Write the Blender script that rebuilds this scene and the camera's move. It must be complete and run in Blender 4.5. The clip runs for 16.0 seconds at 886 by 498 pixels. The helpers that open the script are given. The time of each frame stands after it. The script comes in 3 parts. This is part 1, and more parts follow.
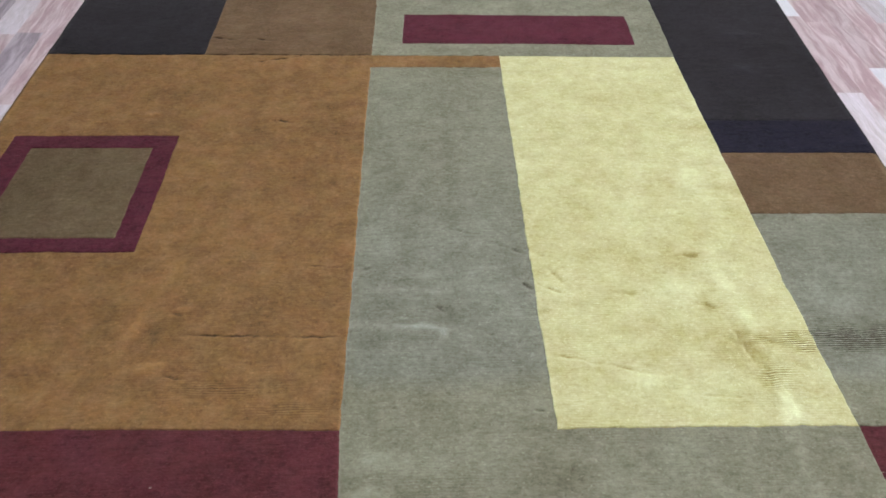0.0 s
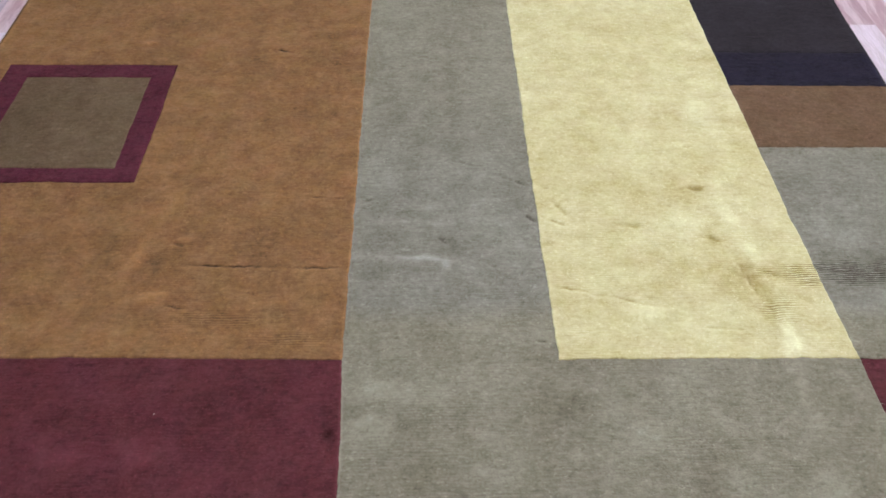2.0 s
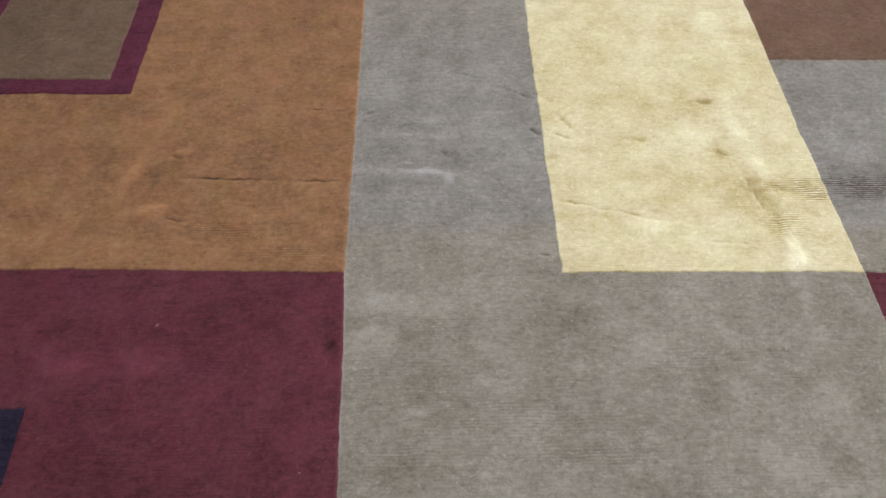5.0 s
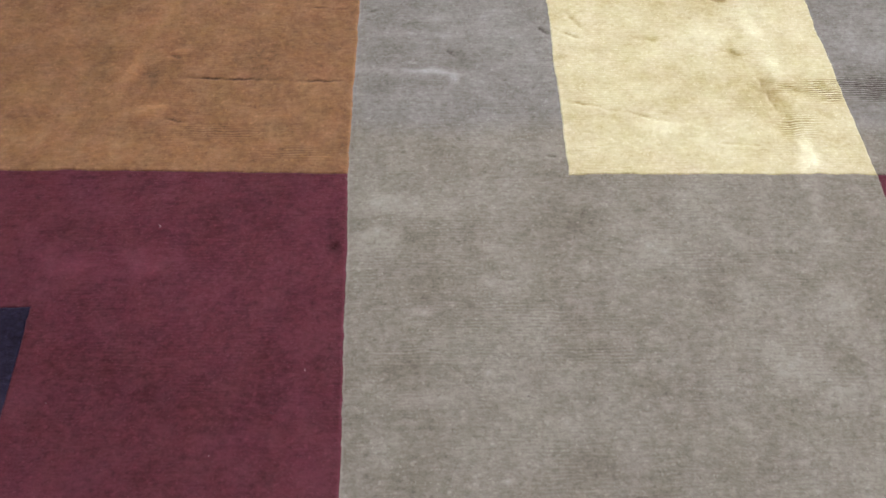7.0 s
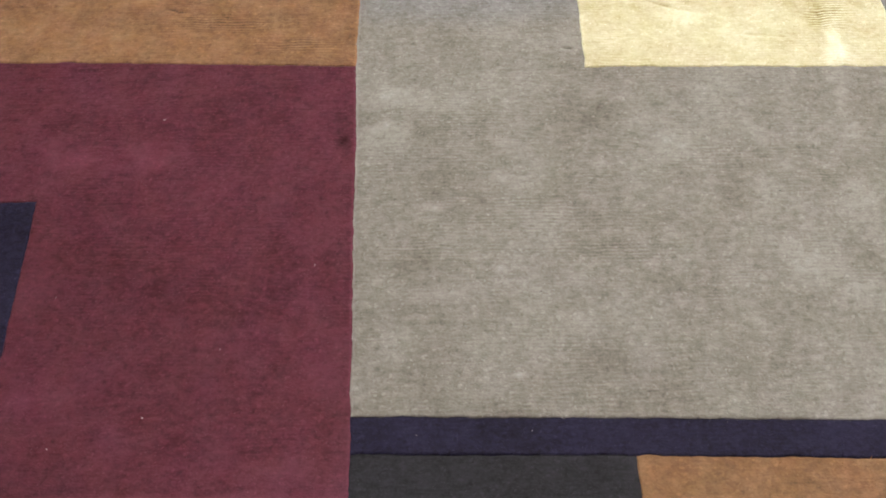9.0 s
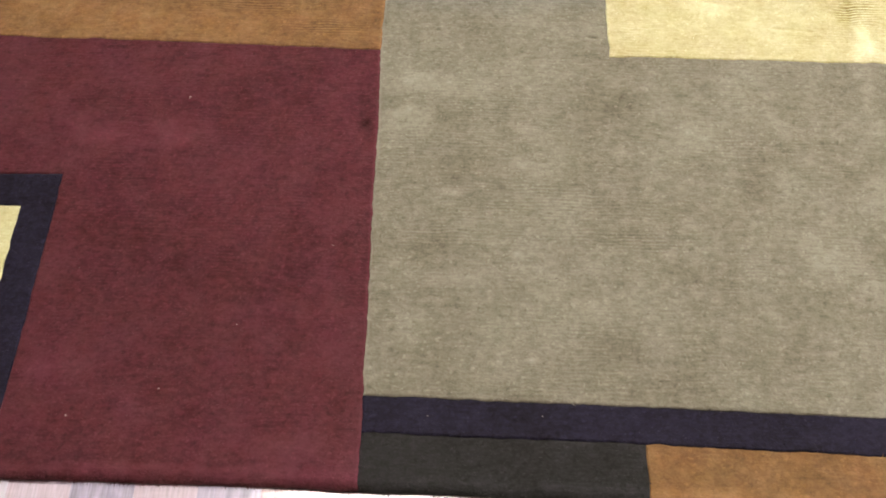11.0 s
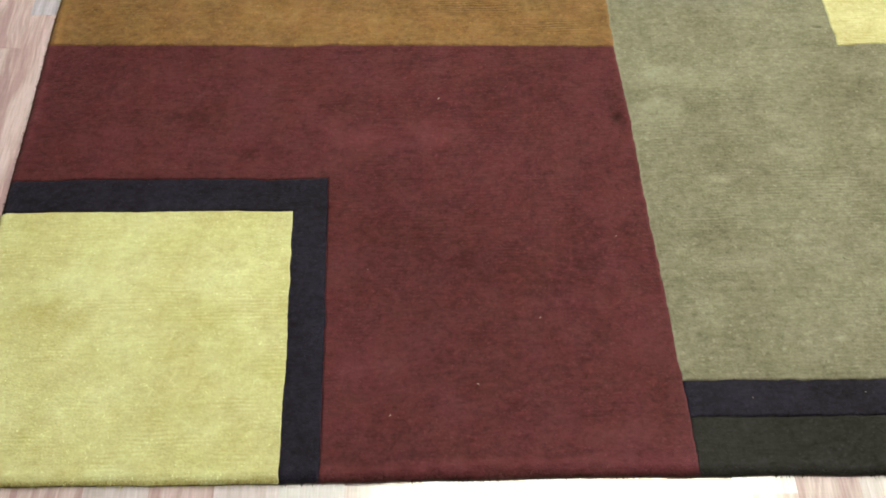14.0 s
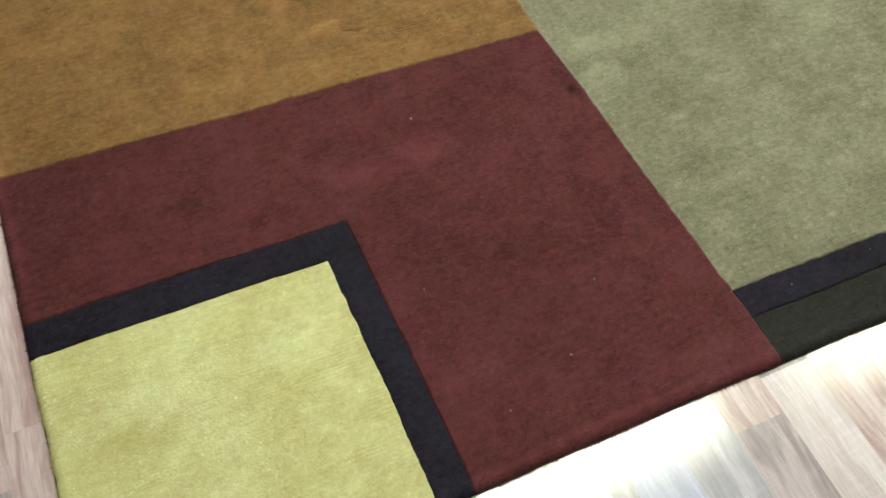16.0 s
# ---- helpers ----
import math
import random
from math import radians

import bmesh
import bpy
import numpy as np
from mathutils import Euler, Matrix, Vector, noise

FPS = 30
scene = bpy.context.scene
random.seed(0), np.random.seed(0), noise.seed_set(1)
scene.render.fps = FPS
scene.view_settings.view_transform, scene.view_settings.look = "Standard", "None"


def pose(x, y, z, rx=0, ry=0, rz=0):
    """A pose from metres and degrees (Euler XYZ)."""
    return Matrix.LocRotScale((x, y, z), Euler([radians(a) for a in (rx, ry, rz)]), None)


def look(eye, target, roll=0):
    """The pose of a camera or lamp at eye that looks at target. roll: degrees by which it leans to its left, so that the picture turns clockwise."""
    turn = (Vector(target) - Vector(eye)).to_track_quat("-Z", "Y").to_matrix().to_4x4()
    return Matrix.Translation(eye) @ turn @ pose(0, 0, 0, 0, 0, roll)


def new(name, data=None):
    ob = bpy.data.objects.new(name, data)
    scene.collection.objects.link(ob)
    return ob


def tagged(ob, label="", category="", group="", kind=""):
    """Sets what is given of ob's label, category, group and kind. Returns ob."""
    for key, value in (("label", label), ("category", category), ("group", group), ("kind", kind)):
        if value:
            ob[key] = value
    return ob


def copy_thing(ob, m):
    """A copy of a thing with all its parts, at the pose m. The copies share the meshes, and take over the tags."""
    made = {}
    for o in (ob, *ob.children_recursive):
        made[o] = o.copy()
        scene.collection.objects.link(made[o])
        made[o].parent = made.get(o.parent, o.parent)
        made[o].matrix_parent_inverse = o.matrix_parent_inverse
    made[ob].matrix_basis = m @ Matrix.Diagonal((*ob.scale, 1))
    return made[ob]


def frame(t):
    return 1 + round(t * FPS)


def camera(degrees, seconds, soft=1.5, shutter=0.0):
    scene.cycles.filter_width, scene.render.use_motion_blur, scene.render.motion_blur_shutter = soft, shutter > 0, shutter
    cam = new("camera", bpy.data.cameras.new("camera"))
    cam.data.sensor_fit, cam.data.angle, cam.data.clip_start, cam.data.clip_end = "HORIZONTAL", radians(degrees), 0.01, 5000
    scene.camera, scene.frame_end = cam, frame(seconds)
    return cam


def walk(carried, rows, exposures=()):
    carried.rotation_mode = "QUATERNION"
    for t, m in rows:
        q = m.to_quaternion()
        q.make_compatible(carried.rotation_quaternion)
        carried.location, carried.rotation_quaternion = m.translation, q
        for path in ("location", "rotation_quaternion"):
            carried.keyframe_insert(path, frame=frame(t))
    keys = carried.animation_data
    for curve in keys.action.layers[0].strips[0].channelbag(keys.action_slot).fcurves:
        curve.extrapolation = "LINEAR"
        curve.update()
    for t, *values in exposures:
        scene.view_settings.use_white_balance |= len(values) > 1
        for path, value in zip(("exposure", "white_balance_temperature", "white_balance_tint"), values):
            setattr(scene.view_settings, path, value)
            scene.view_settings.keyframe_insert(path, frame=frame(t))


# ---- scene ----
cam = camera(55.5, 16.0, soft=1.75)
PATH = [
    (0, (0.141, -1.091, 1.417), (0.225, 0.431, 0.123), 1.8),
    (0.5, (0.141, -1.092, 1.411), (0.225, 0.411, 0.094), 2.0),
    (1, (0.143, -1.092, 1.406), (0.224, 0.383, 0.058), 1.8),
    (1.5, (0.143, -1.093, 1.397), (0.221, 0.357, 0.022), 1.8),
    (2, (0.14, -1.093, 1.392), (0.219, 0.333, -0.007), 2.1),
    (2.5, (0.142, -1.092, 1.388), (0.217, 0.311, -0.035), 2.1),
    (3, (0.142, -1.093, 1.383), (0.215, 0.291, -0.06), 1.9),
    (3.5, (0.145, -1.093, 1.381), (0.217, 0.271, -0.08), 1.8),
    (4, (0.142, -1.095, 1.374), (0.218, 0.249, -0.105), 2.1),
    (6.5, (0.138, -1.105, 1.336), (0.208, 0.085, -0.27), 2.5),
    (7, (0.141, -1.111, 1.325), (0.201, 0.03, -0.317), 2.2),
    (7.5, (0.145, -1.117, 1.311), (0.189, -0.034, -0.37), 1.6),
    (8, (0.147, -1.113, 1.301), (0.185, -0.084, -0.413), 1.4),
    (8.5, (0.143, -1.117, 1.292), (0.182, -0.12, -0.441), 1.6),
    (9, (0.142, -1.12, 1.285), (0.174, -0.158, -0.468), 1.3),
    (11.5, (0.151, -1.151, 1.287), (0.127, -0.207, -0.476), 0.5),
    (12, (0.011, -1.198, 1.279), (0.047, -0.211, -0.46), 1.8),
    (12.5, (-0.098, -1.253, 1.274), (-0.055, -0.205, -0.429), 2.4),
    (13, (-0.179, -1.25, 1.267), (-0.164, -0.208, -0.44), 2.4),
    (13.5, (-0.296, -1.21, 1.253), (-0.27, -0.18, -0.461), 1.9),
    (14, (-0.389, -1.193, 1.25), (-0.344, -0.187, -0.479), 1.2),
    (14.5, (-0.432, -1.19, 1.252), (-0.372, -0.206, -0.489), -0.2),
    (15, (-0.545, -1.177, 1.252), (-0.378, -0.181, -0.474), -0.3),
    (15.5, (-0.709, -1.163, 1.263), (-0.342, -0.192, -0.447), 2.6),
    (16, (-0.789, -1.17, 1.269), (-0.301, -0.201, -0.412), 3.5),
]

EXPOSURES = [
    (0.0, -0.3, 6450, 0),
    (1.5, -0.27, 6400, 8),
    (3.0, -0.25, 6350, 18),
    (4.0, -0.24, 6250, 20),
    (7.0, -0.08, 6250, 23),
    (7.5, 0.07, 6120, 24),
    (8.0, 0.30, 6250, 22),
    (9.0, 0.13, 6450, 20),
    (11.5, 0.05, 7950, 10),
    (12.5, 0.0, 8250, 0),
    (13.0, -0.15, 8200, -6),
    (13.5, -0.02, 8200, -8),
    (14.0, 0.07, 8200, -9),
    (14.5, -0.04, 8200, -10),
    (15.0, -0.15, 8050, -12),
    (15.5, -0.10, 7950, -13),
    (16.0, -0.08, 7950, -14),
]
walk(cam, [(t, look(eye, target, roll)) for t, eye, target, roll in PATH], EXPOSURES)

# ---- light: ceiling fixtures, near row inferred from floor glare, far row added; the world adds a little ----
world = bpy.data.worlds.new("world")
scene.world = world
world.use_nodes = True
world.node_tree.nodes["Background"].inputs[0].default_value = (0.9, 0.95, 1.0, 1)
world.node_tree.nodes["Background"].inputs[1].default_value = 0.05
LAMP_GLOW = 21.0

# ---- the plan, in metres: the pile's top lies at z = 0 ----
FLOOR_Z = -0.012
CEIL_Z = 2.6
ROOM = (-3.6, 4.2, -3.4, 5.4)


# ---- small helpers ----
def nodes_of(name):
    m = bpy.data.materials.new(name)
    m.use_nodes = True
    nt = m.node_tree
    return m, nt, nt.nodes["Principled BSDF"]


def node(nt, kind, **inputs):
    n = nt.nodes.new(kind)
    for key, value in inputs.items():
        n.inputs[key.replace("_", " ")].default_value = value
    return n


def maths(nt, op, a, b=None, c=None):
    n = nt.nodes.new("ShaderNodeMath")
    n.operation = op
    for i, v in enumerate((a, b, c)):
        if v is None:
            continue
        if isinstance(v, (int, float)):
            n.inputs[i].default_value = v
        else:
            nt.links.new(v, n.inputs[i])
    return n.outputs[0]


def ramp(nt, fac, stops):
    n = nt.nodes.new("ShaderNodeValToRGB")
    while len(n.color_ramp.elements) < len(stops):
        n.color_ramp.elements.new(0.5)
    for e, (p, c) in zip(n.color_ramp.elements, stops):
        e.position = p
        e.color = (c, c, c, 1) if isinstance(c, (int, float)) else (*c, 1)
    nt.links.new(fac, n.inputs[0])
    return n.outputs[0]


def scaled(nt, vec, sx, sy, sz):
    n = nt.nodes.new("ShaderNodeMapping")
    n.inputs["Scale"].default_value = (sx, sy, sz)
    nt.links.new(vec, n.inputs["Vector"])
    return n.outputs[0]


def noise_of(nt, vec, scale, detail=2.0, rough=0.5):
    n = node(nt, "ShaderNodeTexNoise", Scale=scale, Detail=detail, Roughness=rough)
    nt.links.new(vec, n.inputs["Vector"])
    return n.outputs["Fac"]


def part(name, bm, material, parent=None, label=""):
    me = bpy.data.meshes.new(name)
    bm.to_mesh(me)
    bm.free()
    if material:
        me.materials.append(material)
    ob = new(name, me)
    ob.parent = parent
    return tagged(ob, label)


def box(bm, x0, x1, y0, y1, z0, z1, bevel=0.0):
    made = bmesh.ops.create_cube(bm, size=1.0)["verts"]
    for v in made:
        v.co = Vector((x0 + (v.co.x + 0.5) * (x1 - x0), y0 + (v.co.y + 0.5) * (y1 - y0), z0 + (v.co.z + 0.5) * (z1 - z0)))
    if bevel:
        edges = list({e for v in made for e in v.link_edges})
        bmesh.ops.bevel(bm, geom=edges, offset=bevel, segments=2, profile=0.5, affect="EDGES")
    return bm


def mesh_from(name, co, faces, material, parent=None, floats=None):
    """A mesh object from numpy arrays: places and quads or triangles."""
    me = bpy.data.meshes.new(name)
    k = faces.shape[1]
    me.vertices.add(len(co))
    me.vertices.foreach_set("co", co.astype(np.float32).ravel())
    me.loops.add(faces.size)
    me.loops.foreach_set("vertex_index", faces.astype(np.int32).ravel())
    me.polygons.add(len(faces))
    me.polygons.foreach_set("loop_start", np.arange(0, faces.size, k, dtype=np.int32))
    me.update(calc_edges=True)
    for key, values in (floats or {}).items():
        at = me.attributes.new(key, "FLOAT", "POINT")
        at.data.foreach_set("value", values.astype(np.float32))
    me.polygons.foreach_set("use_smooth", np.ones(len(faces), dtype=bool))
    me.materials.append(material)
    ob = new(name, me)
    ob.parent = parent
    return ob


def value_noise(x, y, seed=0):
    """Smooth noise from -1 to 1 on numpy arrays."""
    xi, yi = np.floor(x).astype(np.int64), np.floor(y).astype(np.int64)
    fx, fy = x - xi, y - yi
    fx, fy = fx * fx * (3 - 2 * fx), fy * fy * (3 - 2 * fy)

    def h(a, b):
        n = (a * 374761393 + b * 668265263 + seed * 974711) & 0xFFFFFFFF
        n = ((n ^ (n >> 13)) * 1274126177) & 0xFFFFFFFF
        return ((n ^ (n >> 16)) & 0xFFFF) / 32767.5 - 1

    top = h(xi, yi) * (1 - fx) + h(xi + 1, yi) * fx
    low = h(xi, yi + 1) * (1 - fx) + h(xi + 1, yi + 1) * fx
    return top * (1 - fy) + low * fy


# ---- materials ----
def pile_material(name, colour, lift=1.0, gloss=0.07, fade=(0.93, 1.0, 1.12), abrash=None):
    """Dense cut wool pile: single knots, rows across, nap marks and opened rows from the mesh, frayed light ends.
    fade: how strongly red, green and blue follow the nap. abrash: the tint of the second dye lot."""
    m, nt, p = nodes_of(name)
    geo = nt.nodes.new("ShaderNodeTexCoord").outputs["Object"]
    nap = nt.nodes.new("ShaderNodeAttribute")
    nap.attribute_name = "nap"
    opened = nt.nodes.new("ShaderNodeAttribute")
    opened.attribute_name = "rows"
    warp = node(nt, "ShaderNodeTexNoise", Scale=60.0, Detail=2.0)
    nt.links.new(geo, warp.inputs["Vector"])
    bent = nt.nodes.new("ShaderNodeVectorMath")
    bent.operation = "MULTIPLY_ADD"
    nt.links.new(warp.outputs["Color"], bent.inputs[0])
    bent.inputs[1].default_value = (0.010, 0.008, 0.0)
    nt.links.new(geo, bent.inputs[2])

    def cells(sx, sy):
        """One random tone and one rounded height for each tuft."""
        v = node(nt, "ShaderNodeTexVoronoi", Scale=1.0)
        v.voronoi_dimensions = "2D"
        nt.links.new(scaled(nt, bent.outputs[0], sx, sy, 1), v.inputs["Vector"])
        split = nt.nodes.new("ShaderNodeSeparateColor")
        nt.links.new(v.outputs["Color"], split.inputs[0])
        return split.outputs[0], split.outputs[1], v.outputs["Distance"]

    knot, odd, gap = cells(190, 235)
    clump, _, clump_gap = cells(62, 95)
    fine = noise_of(nt, scaled(nt, geo, 0.9, 1.1, 1), 330, 2, 0.7)
    crumb = noise_of(nt, scaled(nt, bent.outputs[0], 0.9, 1.15, 1), 78, 3, 0.65)
    dash = noise_of(nt, scaled(nt, geo, 0.28, 1.6, 1), 120, 2, 0.6)
    patch = noise_of(nt, geo, 26, 4, 0.68)
    cloud = noise_of(nt, geo, 5.0, 3, 0.5)
    apart = nt.nodes.new("ShaderNodeSeparateXYZ")
    nt.links.new(geo, apart.inputs[0])
    wobble = maths(nt, "MULTIPLY", noise_of(nt, scaled(nt, geo, 0.5, 1, 1), 34, 3), 11.0)
    row = maths(nt, "SINE", maths(nt, "ADD", maths(nt, "MULTIPLY", apart.outputs[1], 2 * math.pi / 0.0068), wobble))
    row = maths(nt, "MULTIPLY", row, opened.outputs["Fac"])
    row = maths(nt, "MULTIPLY", row, maths(nt, "ADD", maths(nt, "MULTIPLY", crumb, 2.4), -0.2))

    def swing(value, amount):
        return maths(nt, "MULTIPLY", maths(nt, "SUBTRACT", value, 0.5), amount)

    tone = nap.outputs["Fac"]
    for value, amount in ((knot, 0.09 * lift), (clump, 0.08 * lift), (crumb, 0.85 * lift), (fine, 0.30 * lift), (dash, 0.40 * lift), (patch, 0.42 * lift), (cloud, 0.30 * lift)):
        tone = maths(nt, "ADD", tone, swing(value, amount))
    tone = maths(nt, "SUBTRACT", tone, maths(nt, "MULTIPLY", maths(nt, "POWER", gap, 2.0), 0.18 * lift))
    tone = maths(nt, "ADD", tone, maths(nt, "MULTIPLY", ramp(nt, odd, [(0.93, 0.0), (0.99, 1.0)]), 0.24 * lift))
    tone = maths(nt, "SUBTRACT", tone, maths(nt, "MULTIPLY", ramp(nt, odd, [(0.01, 1.0), (0.06, 0.0)]), 0.16 * lift))
    tone = maths(nt, "ADD", tone, maths(nt, "MULTIPLY", row, 0.28))
    tone = maths(nt, "SUBTRACT", tone, maths(nt, "MULTIPLY", opened.outputs["Fac"], 0.07))
    tone = maths(nt, "MAXIMUM", maths(nt, "ADD", tone, 1.02), 0.22)
    rgb = nt.nodes.new("ShaderNodeCombineXYZ")
    for k in range(3):
        nt.links.new(maths(nt, "POWER", tone, fade[k]), rgb.inputs[k])
    mixer = nt.nodes.new("ShaderNodeVectorMath")
    mixer.operation = "MULTIPLY"
    mixer.inputs[0].default_value = colour
    nt.links.new(rgb.outputs[0], mixer.inputs[1])
    out = mixer.outputs[0]
    if abrash:
        lot = nt.nodes.new("ShaderNodeAttribute")
        lot.attribute_name = "dye"
        tint = nt.nodes.new("ShaderNodeVectorMath")
        tint.operation = "MULTIPLY_ADD"
        nt.links.new(lot.outputs["Vector"], tint.inputs[0])
        tint.inputs[1].default_value = [a - 1 for a in abrash]
        tint.inputs[2].default_value = (1, 1, 1)
        both = nt.nodes.new("ShaderNodeVectorMath")
        both.operation = "MULTIPLY"
        nt.links.new(out, both.inputs[0])
        nt.links.new(tint.outputs[0], both.inputs[1])
        out = both.outputs[0]
    hue = nt.nodes.new("ShaderNodeHueSaturation")
    nt.links.new(out, hue.inputs["Color"])
    nt.links.new(maths(nt, "ADD", maths(nt, "MULTIPLY", noise_of(nt, geo, 15, 3, 0.6), 0.03), 0.485), hue.inputs["Hue"])
    nt.links.new(maths(nt, "ADD", maths(nt, "MULTIPLY", patch, -0.25), 1.12), hue.inputs["Saturation"])
    nt.links.new(hue.outputs[0], p.inputs["Base Color"])
    p.inputs["Roughness"].default_value = 0.62
    p.inputs["Specular IOR Level"].default_value = gloss
    p.inputs["Sheen Weight"].default_value = 0.03
    p.inputs["Sheen Roughness"].default_value = 0.5
    p.inputs["Sheen Tint"].default_value = (*[0.35 + 0.65 * c for c in colour], 1)
    relief = maths(nt, "SUBTRACT", maths(nt, "MULTIPLY", knot, 0.5), maths(nt, "MULTIPLY", gap, 0.9))
    relief = maths(nt, "SUBTRACT", relief, maths(nt, "MULTIPLY", clump_gap, 0.6))
    relief = maths(nt, "ADD", relief, maths(nt, "MULTIPLY", dash, 0.5))
    relief = maths(nt, "ADD", relief, maths(nt, "MULTIPLY", patch, 0.4))
    relief = maths(nt, "ADD", relief, maths(nt, "MULTIPLY", crumb, 1.4))
    relief = maths(nt, "ADD", relief, maths(nt, "MULTIPLY", row, 0.45))
    bump = node(nt, "ShaderNodeBump", Strength=0.22, Distance=0.004)
    nt.links.new(relief, bump.inputs["Height"])
    nt.links.new(bump.outputs[0], p.inputs["Normal"])
    return m


STRAW = (0.80, 1.0, 1.5)
GREY = pile_material("pile_grey", (0.232, 0.2185, 0.168), abrash=(0.955, 0.99, 1.085))
ORANGE = pile_material("pile_orange", (0.232, 0.125, 0.0565), fade=(1.0, 1.0, 0.98))
MAROON = pile_material("pile_maroon", (0.102, 0.0272, 0.0350), 1.1)
YELLOW = pile_material("pile_yellow", (0.58, 0.538, 0.308), 0.62, fade=STRAW)
LIME = pile_material("pile_lime", (0.635, 0.61, 0.335), 0.5, fade=STRAW)
NAVY = pile_material("pile_navy", (0.0185, 0.0162, 0.0305), 1.5)
CHARCOAL = pile_material("pile_charcoal", (0.0265, 0.0258, 0.0262), 1.4)
SLATE = pile_material("pile_slate", (0.0265, 0.0228, 0.0285), 1.4)
BROWN = pile_material("pile_brown", (0.146, 0.090, 0.055))
OLIVE = pile_material("pile_olive", (0.135, 0.095, 0.058))
PLUM = pile_material("pile_plum", (0.092, 0.021, 0.036), 1.2)


def plank_material(name, colour, streak):
    m, nt, p = nodes_of(name)
    geo = nt.nodes.new("ShaderNodeTexCoord").outputs["Object"]
    info = nt.nodes.new("ShaderNodeObjectInfo")
    isl = nt.nodes.new("ShaderNodeNewGeometry")
    rnd = maths(nt, "ADD", info.outputs["Random"], isl.outputs["Random Per Island"])
    shift = nt.nodes.new("ShaderNodeCombineXYZ")
    nt.links.new(maths(nt, "MULTIPLY", rnd, 17.0), shift.inputs[0])
    nt.links.new(maths(nt, "MULTIPLY", rnd, 41.0), shift.inputs[1])
    add = nt.nodes.new("ShaderNodeVectorMath")
    nt.links.new(geo, add.inputs[0])
    nt.links.new(shift.outputs[0], add.inputs[1])
    vec = add.outputs[0]
    fine = noise_of(nt, scaled(nt, vec, 14, 0.9, 1), 18, 4, 0.65)
    warp = node(nt, "ShaderNodeTexNoise", Scale=7.0, Detail=2.0)
    nt.links.new(scaled(nt, vec, 1.5, 0.5, 1), warp.inputs["Vector"])
    bend = nt.nodes.new("ShaderNodeVectorMath")
    bend.operation = "MULTIPLY_ADD"
    nt.links.new(warp.outputs["Color"], bend.inputs[0])
    bend.inputs[1].default_value = (0.09, 0.0, 0.0)
    nt.links.new(vec, bend.inputs[2])
    broad = noise_of(nt, scaled(nt, bend.outputs[0], 6.5, 0.55, 1), 6, 4, 0.6)
    saw = noise_of(nt, scaled(nt, vec, 1.6, 11, 1), 16, 2, 0.5)
    mix = nt.nodes.new("ShaderNodeMix")
    mix.data_type = "RGBA"
    mix.inputs["A"].default_value = (*colour, 1)
    mix.inputs["B"].default_value = (*streak, 1)
    nt.links.new(ramp(nt, broad, [(0.42, 0.0), (0.58, 1.0)]), mix.inputs["Factor"])
    tone = maths(nt, "ADD", maths(nt, "MULTIPLY", ramp(nt, fine, [(0.3, 0.0), (0.72, 1.0)]), 0.34), 0.70)
    tone = maths(nt, "ADD", tone, maths(nt, "MULTIPLY", ramp(nt, saw, [(0.5, 0.0), (0.7, 1.0)]), 0.07))
    tone = maths(nt, "ADD", tone, maths(nt, "MULTIPLY", maths(nt, "FRACT", maths(nt, "MULTIPLY", rnd, 7.3)), 0.16))
    sc = nt.nodes.new("ShaderNodeVectorMath")
    sc.operation = "SCALE"
    cool = nt.nodes.new("ShaderNodeVectorMath")
    cool.operation = "MULTIPLY"
    nt.links.new(mix.outputs["Result"], cool.inputs[0])
    cool.inputs[1].default_value = (1.0, 1.0, 1.06)
    nt.links.new(cool.outputs[0], sc.inputs[0])
    nt.links.new(tone, sc.inputs["Scale"])
    nt.links.new(sc.outputs[0], p.inputs["Base Color"])
    nt.links.new(ramp(nt, fine, [(0.2, 0.40), (0.8, 0.30)]), p.inputs["Roughness"])
    p.inputs["Specular IOR Level"].default_value = 0.45
    p.inputs["Coat IOR"].default_value = 1.75
    nt.links.new(maths(nt, "ADD", maths(nt, "MULTIPLY", maths(nt, "FRACT", maths(nt, "MULTIPLY", rnd, 11.7)), 0.35), 0.65), p.inputs["Coat Weight"])
    p.inputs["Coat Roughness"].default_value = 0.14
    bump = node(nt, "ShaderNodeBump", Strength=0.12, Distance=0.001)
    nt.links.new(fine, bump.inputs["Height"])
    nt.links.new(bump.outputs[0], p.inputs["Normal"])
    return m


PLANKS = [
    plank_material("oak_grey_brown", (0.32, 0.255, 0.30), (0.53, 0.44, 0.51)),
    plank_material("oak_rose", (0.48, 0.32, 0.35), (0.70, 0.55, 0.59)),
    plank_material("oak_smoke", (0.40, 0.375, 0.48), (0.60, 0.56, 0.67)),
    plank_material("oak_cream", (0.65, 0.55, 0.60), (0.77, 0.68, 0.75)),
    plank_material("oak_white", (0.82, 0.78, 0.85), (0.86, 0.83, 0.89)),
    # bluish tone that puts the lamp's glare into two strips by the hem
    plank_material("oak_glare_blue", (0.54, 0.56, 0.80), (0.68, 0.70, 0.93)),
]


